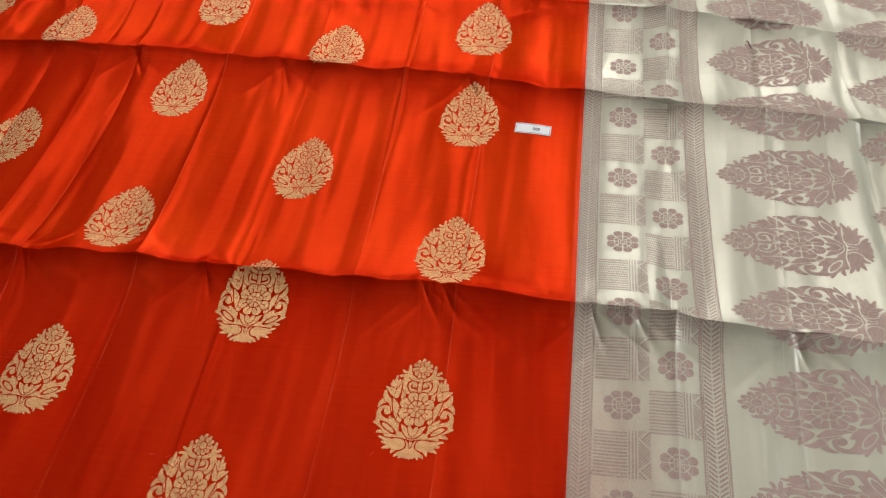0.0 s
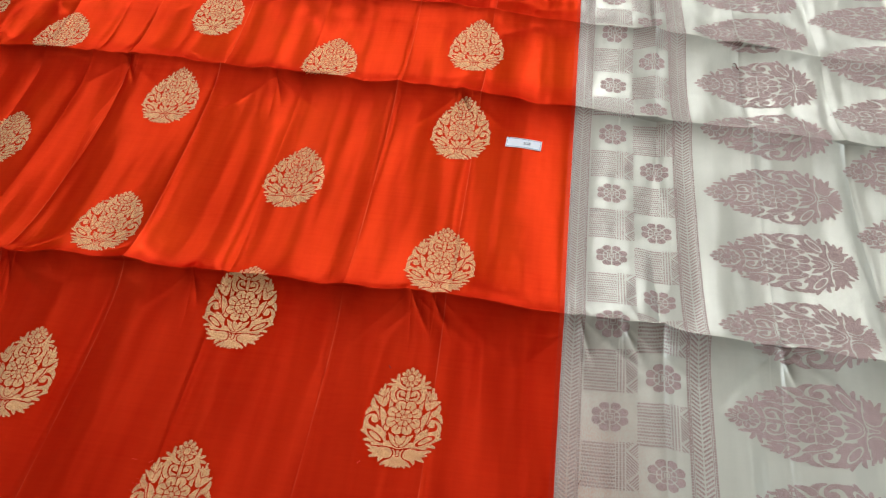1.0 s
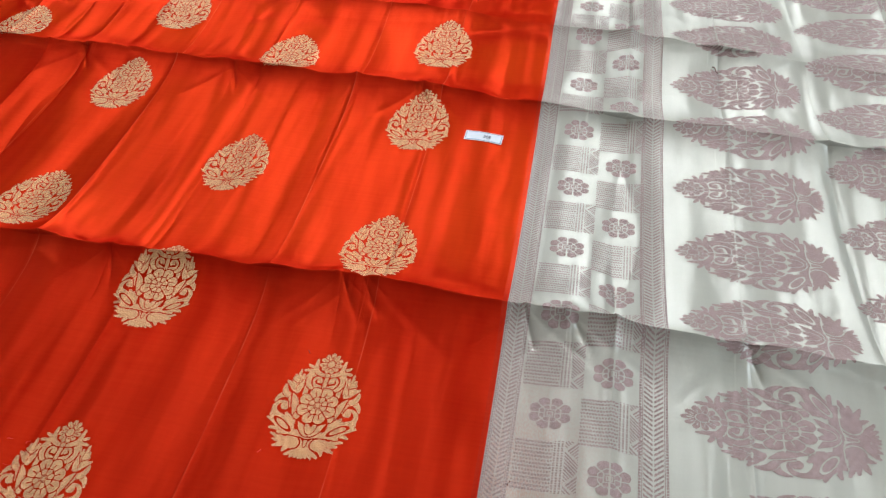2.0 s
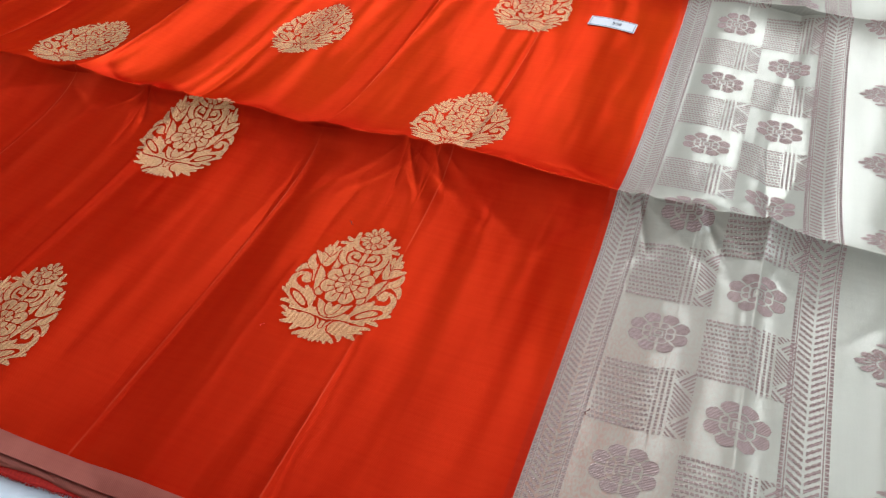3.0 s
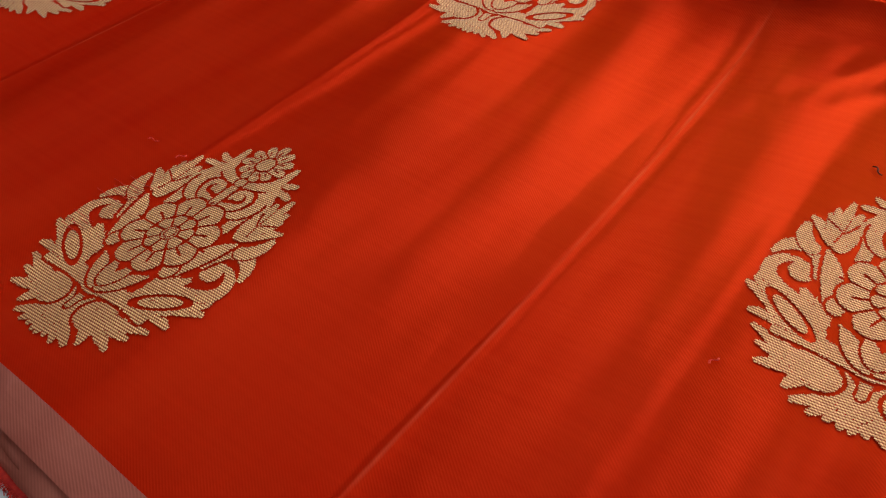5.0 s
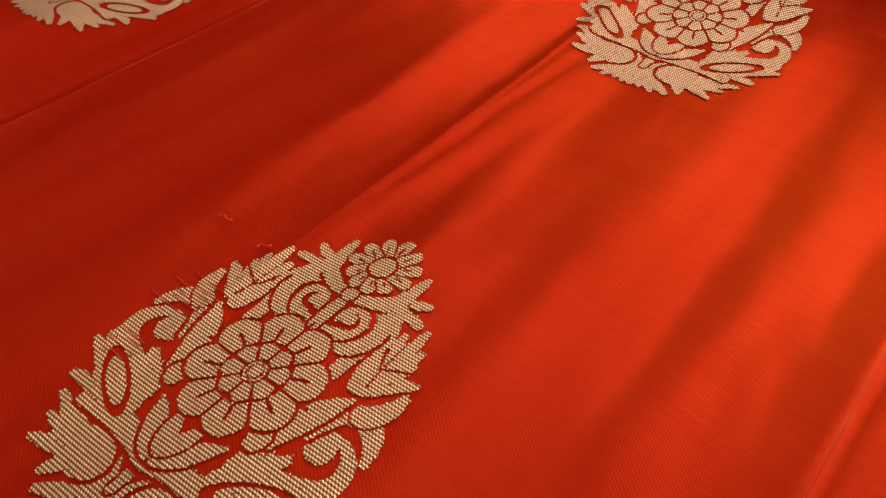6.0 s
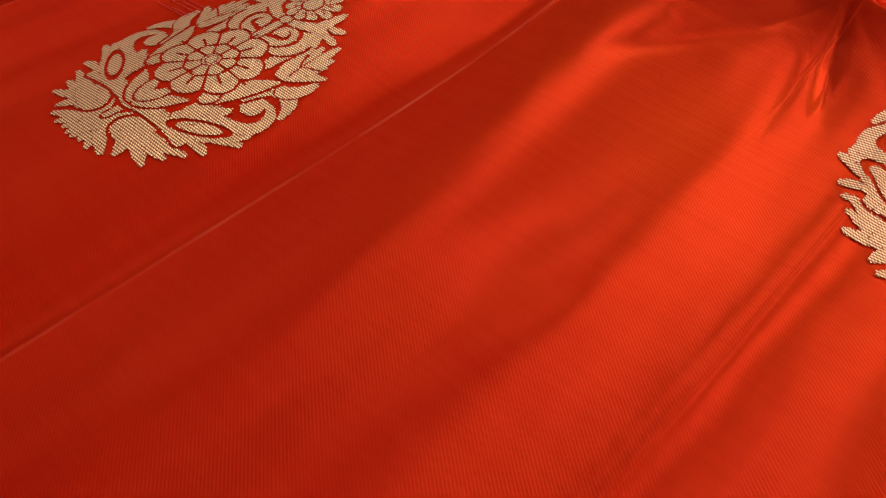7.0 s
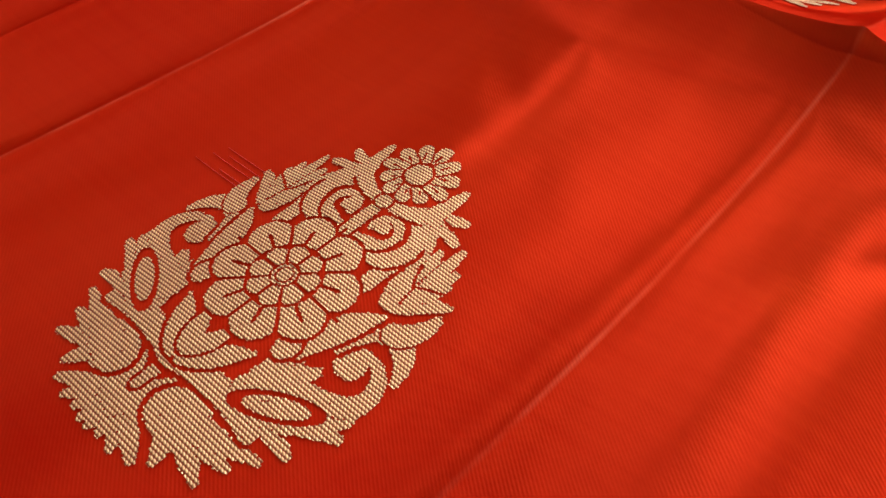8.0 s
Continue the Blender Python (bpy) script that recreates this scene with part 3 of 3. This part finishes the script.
    w.hole(w.stroke(bez((21.6, 57.2), (23.8, 58.6), (26.6, 59.8)), 0.3 * g, 0.4 * g))
    # slim leaves beside the flower
    w.lay(w.stroke(bez((16.8, 31.0), (16.4, 39.6), (22.0, 47.8)), 0.9, 0.8, 2.1), g)
    w.lay(w.disc(13.8, 30.6, 2.4, 3.0, -10), 0.8 * g)
    w.lay(w.stroke(bez((14.4, 46.2), (12.4, 52.6), (15.2, 58.0)), 0.8, 0.8, 1.1), 0.9 * g)
    # leaves with rolled eyes under the crown
    w.lay(w.stroke(bez((4.4, 54.2), (15.6, 55.6), (13.8, 64.6)), 1.1, 2.0, 0.4), 0.9 * g)
    w.lay(w.stroke(bez((13.8, 64.6), (12.2, 68.6), (7.6, 68.4)), 2.0, 1.1), 0.0)
    w.lay(w.stroke(bez((2.6, 57.0), (9.6, 57.6), (9.2, 63.2)), 1.4, 1.3, 0.4), 0.9 * g)
    w.lay(w.stroke(curl(6.6, 62.4, 3.0, 3.2, 0, 200, 18), 1.2, 0.9), 0.0)
    w.hole(w.disc(6.4, 61.9, 2.3))
    w.lay(w.disc(5.6, 62.6, 1.8), 0.0)
    w.lay(w.stroke(bez((0, 56.8), (0.6, 62.0), (0, 68.0)), 1.5, 1.3), 0.8 * g)
    # collar of lobed leaves
    w.lay(w.stroke(bez((1.8, 67.8), (7.4, 68.6), (11.6, 72.4)), 1.3, 2.4), 0.9 * g)
    fingers(w, (11.2, 72.2), ((16.6, 65.6), (19.6, 70.4), (17.6, 75.8), (12.0, 81.4)), 2.4, 1.0, 0.0)
    w.hole(w.stroke(bez((13.4, 73.0), (15.4, 72.6), (17.0, 72.9)), 0.2, 0.55))
    # sprout between stem and flower
    w.lay(w.stroke(bez((1.2, 15.2), (4.6, 18.8), (10.6, 25.4)), 1.0, 0.6, 1.9), 0.9 * g)
    w.lay(w.stroke(bez((0.4, 17.0), (1.8, 20.0), (3.8, 25.4)), 0.9, 0.7, 1.4), 0.7 * g)
    # the large flower: eight slit petals, eight inner ones and a ringed heart
    petal_ring(w, 40.8, 11.3, 5.0, 0.9 * g)
    for k in range(8):
        a = math.pi / 4 * (k + 0.5)
        w.hole(w_line(w, 8.6 * math.cos(a), 40.8 + 8.6 * math.sin(a), 12.2 * math.cos(a), 40.8 + 12.2 * math.sin(a)) - 0.45 * g)
    w.hole(np.hypot(w.x, w.y - 40.8) - 8.3)
    petal_ring(w, 40.8, 5.3, 2.5, 0.75 * g)
    w.lay(np.hypot(w.x, w.y - 40.8) - 2.7, 0.6 * g)
    w.cut(np.hypot(w.x, w.y - 40.8) - 1.9, 0.2)
    # the crown: a daisy at the tip, its petals scored
    w.lay(w.disc(0, 68.0, 2.0, 1.9), 0.6 * g)
    w.hole(np.hypot(w.x, w.y - 78.6) - 8.8)
    for k in range(11):
        a = radians(90 + 360 * k / 11)
        far = (8.8 if math.sin(a) > 0.9 else 8.1) if math.sin(a) > -0.4 else 7.2
        c, s = math.cos(a), math.sin(a)
        w.lay(w_line(w, 4.4 * c, 78.6 + 4.4 * s, far * c, 78.6 + far * s) - 1.75, 0.6 * g)
        w.hole(w_line(w, 5.2 * c, 78.6 + 5.2 * s, far * 0.86 * c, 78.6 + far * 0.86 * s) - 0.26)
    w.lay(np.hypot(w.x, w.y - 78.6) - 3.2, 0.8 * g)
    return w


def drop_motif(cell=0.36):
    w = Loom(-36, 36, -4.5, 90, cell, mirror=True)
    w.x = w.x * 1.05              # a little slimmer than it is drawn
    draw_drop(w)
    w.cell, w.x0, w.y0 = w.cell * 0.975, w.x0 * 0.975, w.y0 * 0.975
    return w


def cone_motif(cell=0.5):
    """The long pointed cone of the end piece, 136 mm long, its tip at 0, 0, lying towards +x."""
    return draw_drop(Loom(-3, 138, -37, 37, cell, mirror=True, lying=True), 0.66)


def small_flower(cell=0.42):
    """An eight-petalled flower of the end piece's border, 31 by 27 mm, round 0, 0."""
    w = Loom(-17, 17, -15, 15, cell)
    w.y = w.y / 0.87
    petal_ring(w, 0.0, 10.8, 4.7, 1.1)
    w.hole(np.hypot(w.x, w.y) - 8.4)
    petal_ring(w, 0.0, 5.5, 2.3, 0.9)
    w.y = w.y * 0.87
    w.lay(np.maximum(np.abs(w.x) - 3.4, np.abs(w.y) - 2.6), 0.8)
    w.cut(np.maximum(np.abs(w.x) - 2.0, np.abs(w.y) - 1.5), 0.5)
    return w


def block_figure(cell=0.42):
    """A block of the border: wavy rows, dotted uprights and hatched triangles, 44 by 40 mm."""
    w = Loom(-22, 22, -20, 20, cell)
    wave = 0.5 * np.abs(np.mod(w.x / 1.3, 2.0) - 1.0)
    rows = np.abs(np.mod(w.y + wave, 2.8) - 1.4) < 0.75
    w.on = rows & (w.x < 4.5) & (np.mod(w.x + 0.7 * np.floor(w.y / 2.8), 2.1) < 1.55)
    for x0 in (6.0, 8.6, 11.0):
        w.on |= (np.abs(w.x - x0) < 0.6) & (np.mod(w.y, 1.9) < 1.3)
    tri = np.abs(np.mod(w.y, 26.0) - 13.0) - 0.9 * (w.x - 13.0)
    up = np.mod(w.x + w.y, 2.6) < 1.35
    down = np.mod(w.x - w.y, 2.6) < 1.35
    w.on |= (w.x > 13) & np.where(tri > 0, up, down) & (np.abs(tri) > 0.8)
    return w


def chevron_strip(length, cell=0.5):
    """A band of stacked chevrons between dotted lines, 18 mm wide."""
    w = Loom(-9.5, 9.5, 0, length, cell)
    lean = np.where(np.abs(w.x) < 7.2, np.abs(w.x) * 0.75, 0)
    w.on = (np.mod(w.y - lean, 3.4) < 1.65) & (np.abs(w.x) < 6.0) & (np.abs(w.x) > 0.35)
    for x0 in (-8.4, 8.4):
        w.on |= (np.abs(w.x - x0) < 0.75) & (np.mod(w.y, 2.0) < 1.35)
    w.on |= (np.abs(np.abs(w.x) - 6.9) < 0.3)
    return w


def weave(name, w, u0, y0, mat, parent=None, label="", lift=0.0002, longest=3.0, size=1.0, bent=0.0):
    """Lays a figure on the cloth as floats of thread that follow its folds."""
    on, cell, x0, y_low = w.on, w.cell * size, w.x0 * size, w.y0 * size
    pad = np.zeros((on.shape[0], 1), np.int8)
    step = np.diff(np.concatenate([pad, on.astype(np.int8), pad], 1), axis=1)
    r0, c0 = np.nonzero(step == 1)
    r1, c1 = np.nonzero(step == -1)
    most = max(1, int(longest / w.cell))
    rows, lo, hi = [], [], []
    for k in range(int(np.ceil((c1 - c0).max() / most))):
        a, b = c0 + k * most, np.minimum(c0 + (k + 1) * most, c1)
        good = a < c1
        rows.append(r0[good]), lo.append(a[good]), hi.append(b[good])
    rows, lo, hi = np.concatenate(rows), np.concatenate(lo), np.concatenate(hi)
    ux0, ux1 = u0 + (x0 + lo * cell) / 1000, u0 + (x0 + hi * cell) / 1000
    ya, yb = y0 + (y_low + rows * cell) / 1000, y0 + (y_low + (rows + 1) * cell) / 1000
    if bent:
        line = np.linspace(y0 - 0.02, y0 + 0.13, 301)
        rise = np.convolve(np.pad(height(np.full(301, u0), line), 3, "edge"), np.ones(7) / 7, "valid")
        run = np.concatenate([[0], np.cumsum(np.hypot(np.diff(line), np.diff(rise)))])
        mid = np.interp(bent, line, run)
        ya, yb = np.interp(mid + ya - bent, run, line), np.interp(mid + yb - bent, run, line)
    good = (ya > EDGE_Y) & (yb < FAR_Y)
    for k in range(3):            # a figure behind a fold ends at its crest
        if bent > fold_line(k, u0):
            good &= ya > fold_line(k, ux0)
    ux0, ux1, ya, yb = ux0[good], ux1[good], ya[good], yb[good]
    v = np.stack([on_cloth(ux0, ya, lift), on_cloth(ux1, ya, lift), on_cloth(ux1, yb, lift), on_cloth(ux0, yb, lift)], 1).reshape(-1, 3)
    f = np.arange(len(v)).reshape(-1, 4)
    return child(name, mesh_from(name, v, f, mat), parent or saree, label)


# gold drops in staggered columns over the red body
DROP = drop_motif()
DROPS = ((0.0272, 0.2572), (0.0352, 0.4190), (0.0308, 0.6050), (0.0315, 0.7460), (0.0300, 0.9362),
         (-0.1425, 0.1698), (-0.1395, 0.3482), (-0.1360, 0.5190), (-0.1400, 0.7035), (-0.1390, 0.8668),
         (-0.3167, 0.2590), (-0.3050, 0.4320), (-0.3145, 0.6290), (-0.3070, 0.7870), (-0.3088, 0.9496),
         (-0.4841, 0.1817), (-0.479, 0.3564), (-0.4873, 0.5434), (-0.4940, 0.7250), (-0.478, 0.8998),
         (-0.6509, 0.2696), (-0.6524, 0.4503), (-0.6485, 0.6251), (-0.63, 0.7823))
for k, (u, y) in enumerate(DROPS):
    size = 1.0 + 0.012 * math.sin(k * 2.4)   # no two are woven quite alike
    weave("gold_motif", DROP, u, y - 0.0398 * size, GOLD, size=size, bent=y, lift=0.0003, longest=1.2)

# the end piece: two chevron bands, two columns of flowers and blocks, three columns of cones
CHEVRON = chevron_strip(930)
weave("chevron_band", CHEVRON, 0.1620, EDGE_Y + 0.001, MAUVE)
weave("chevron_band", CHEVRON, 0.2672, EDGE_Y + 0.001, MAUVE, size=1.13)
FLOWER, BLOCK, CONE = small_flower(), block_figure(), cone_motif()
PITCH = 0.0836
for u, first in ((0.1945, 0.1960), (0.2380, 0.1495)):
    for k in range(10):
        weave("border_flower", FLOWER, u, first + PITCH * k, MAUVE)
        weave("border_block", BLOCK, u, first + PITCH * (k + 0.5), MAUVE)
for u, first in ((0.2860, 0.208), (0.427, 0.166), (0.568, 0.208)):
    for k in range(10):
        if first + PITCH * k + 0.036 < FAR_Y:
            weave("cone_motif", CONE, u, first + PITCH * k, MAUVE, longest=4.0)

# ---------------------------------------------------------------- small things on the cloth
TAG_U, TAG_Y = 0.1000, 0.5930


def tag_rise(x):
    """Height of the tag's paper, bent one way only, so that it lies on the crests below it."""
    ys = np.linspace(-0.0066, 0.0066, 7)
    out = []
    for s in np.atleast_1d(x):
        near = np.linspace(s - 0.012, s + 0.012, 9)
        uu, yy = np.meshgrid(TAG_U + near, TAG_Y + ys)
        out.append(float(np.max(np.mean(height(uu, yy) - tag_slope() * (yy - TAG_Y), 1))))
    return np.array(out)


def tag_slope():
    us = TAG_U + np.linspace(-0.018, 0.018, 9)
    return float(np.mean(height(us, TAG_Y + 0.0066) - height(us, TAG_Y - 0.0066))) / 0.0132


def tag_piece(name, x0, x1, y0, y1, lift, thick, mat, tag):
    """A slip of paper or ink that follows the tag's bend."""
    xs = np.linspace(x0, x1, max(2, int((x1 - x0) / 0.0016)))
    rise, slope = tag_rise(xs), tag_slope()
    turn = math.tan(radians(-3.0))
    v = []
    for z in (lift, lift - thick):
        for y in (y0, y1):
            v += [(TAG_U + x - turn * y, TAG_Y + y + turn * x, r + slope * (y + turn * x) + z) for x, r in zip(xs, rise)]
    n = len(xs)
    f = [(3 * n - 1, n - 1, 2 * n - 1, 4 * n - 1), (0, 2 * n, 3 * n, n)]
    for k in range(n - 1):
        f += [(k, k + 1, n + k + 1, n + k), (2 * n + k + 1, 2 * n + k, 3 * n + k, 3 * n + k + 1),
              (2 * n + k, 2 * n + k + 1, k + 1, k), (n + k, n + k + 1, 3 * n + k + 1, 3 * n + k)]
    return child(name, mesh_from(name, np.array(v), f, mat, False), tag)


def paper_tag():
    """The little price tag with a blue line round it and a written number."""
    tag = new("paper_tag")
    tag.location = (TAG_U, TAG_Y, float(tag_rise(0.0)[0]))
    tag_piece("paper", -0.0192, 0.0192, -0.0068, 0.0068, 0.0009, 0.0002, PAPER, tag)
    for x0, x1, y0, y1 in ((-0.0183, 0.0183, 0.0056, 0.0060), (-0.0183, 0.0183, -0.0060, -0.0056), (-0.0183, -0.0179, -0.0056, 0.0056), (0.0179, 0.0183, -0.0056, 0.0056)):
        tag_piece("printed_line", x0, x1, y0, y1, 0.00098, 0.0002, INK, tag)
    cv = bpy.data.curves.new("written_number", "FONT")
    cv.body, cv.size, cv.extrude, cv.align_x, cv.align_y = "508", 0.0052, 0.00006, "CENTER", "CENTER"
    tx = new("written_number", cv)
    tx.data.materials.append(INK)
    tx.parent = tag
    lean = (tag_rise(0.0095)[0] - tag_rise(-0.0025)[0]) / 0.012
    tx.location = (0.0035, -0.0004, float(tag_rise(0.0035)[0] - tag_rise(0.0)[0]) + 0.00108)
    tx.rotation_euler = (math.atan(tag_slope()), -math.atan(lean), radians(-3.0))
    return tagged(tag, "small white paper price tag with blue border on the silk", "price tag")


paper_tag()


def thread_mesh(name, paths, radius, mat, sides=4):
    """Thin bent threads as tubes, joined into one mesh."""
    verts, faces = [], []
    for pts in paths:
        start = len(verts)
        for k, p in enumerate(pts):
            for s in range(sides):
                a = 2 * math.pi * s / sides
                verts.append((p[0] + radius * math.cos(a), p[1] + radius * 0.5 * math.cos(a), p[2] + radius * math.sin(a)))
        for k in range(len(pts) - 1):
            for s in range(sides):
                b, c = start + k * sides, (s + 1) % sides
                faces.append((b + s, b + c, b + sides + c, b + sides + s))
    return mesh_from(name, np.array(verts), faces, mat)


def bit_of_thread(u, y, size, mat, label, turn):
    pts = []
    for s in np.linspace(-1, 1, 9):
        uu = u + size * s * math.cos(turn) + 0.3 * size * math.sin(3 * s) * math.sin(turn)
        yy = y + size * s * math.sin(turn) - 0.3 * size * math.sin(3 * s) * math.cos(turn)
        p = to_world(np.array(uu), np.array(yy), 0.0005 + size * 0.22 * (1 - s * s))
        pts.append(tuple(p))
    ob = new("loose_thread", thread_mesh("loose_thread", [pts], max(0.00022, size * 0.13), mat))
    return tagged(ob, label, "thread")


bit_of_thread(0.007, 0.3025, 0.0019, SPECK, "tiny dark red thread end lying on the silk", -0.6)
bit_of_thread(-0.183, 0.1945, 0.0019, BRIGHT, "tiny bright red thread end beside a motif", 0.4)
bit_of_thread(-0.169, 0.1945, 0.0017, BRIGHT, "tiny bright red thread end beside a motif", 0.9)
bit_of_thread(0.172, 0.221, 0.0020, SPECK, "tiny dark thread end on the silver silk", 1.4)
bit_of_thread(0.334, 0.741, 0.0045, SPECK, "small knotted thread end on the silver silk", -0.8)
bit_of_thread(-0.002, 0.2145, 0.0014, BRIGHT, "tiny bright red thread end under a motif", 1.2)


def float_threads(u, y, count, long, seed):
    """Faint loose floats that run out of the side of a motif."""
    r = random.Random(seed)
    paths = []
    for k in range(count):
        yy = y + 0.0018 * k + r.uniform(-0.0004, 0.0004)
        a, b = u - long * r.uniform(0.5, 1.0), u
        paths.append([tuple(to_world(np.array(x), np.array(yy), 0.0003)) for x in np.linspace(a, b, 8)])
    return child("float_threads", thread_mesh("float_threads", paths, 0.00016, BRIGHT), saree, "faint loose red floats beside a motif")


float_threads(-0.163, 0.170, 6, 0.016, 1)
float_threads(-0.344, 0.268, 5, 0.018, 2)
float_threads(-0.166, 0.155, 4, 0.010, 3)


def fringe():
    """Red fuzz along the raw lowest edge."""
    r = random.Random(5)
    paths = []
    for k in range(4200):
        u = r.uniform(-0.62, 0.40)
        x = u + LEAN_X * (0.101 - 0.4)
        y = 0.1002 + 0.0011 * math.sin(u * 31 + 1.9) + 0.0007 * math.sin(u * 83 + 3.8)
        l, a = r.uniform(0.0003, 0.0013), r.uniform(-1.6, 1.6)
        z = TABLE_Z + r.uniform(0.0003, 0.0012)
        paths.append([(x, y + 0.0006, z), (x + l * 0.5 * a, y - l * 0.5, z + 0.0002), (x + l * a, y - l, max(TABLE_Z + 0.0001, z - l * 0.4))])
    ob = child("frayed_edge", thread_mesh("frayed_edge", paths, 0.00013, FUZZ, 3), saree, "frayed red threads along the raw edge")
    return tagged(ob, kind="stuff")


fringe()
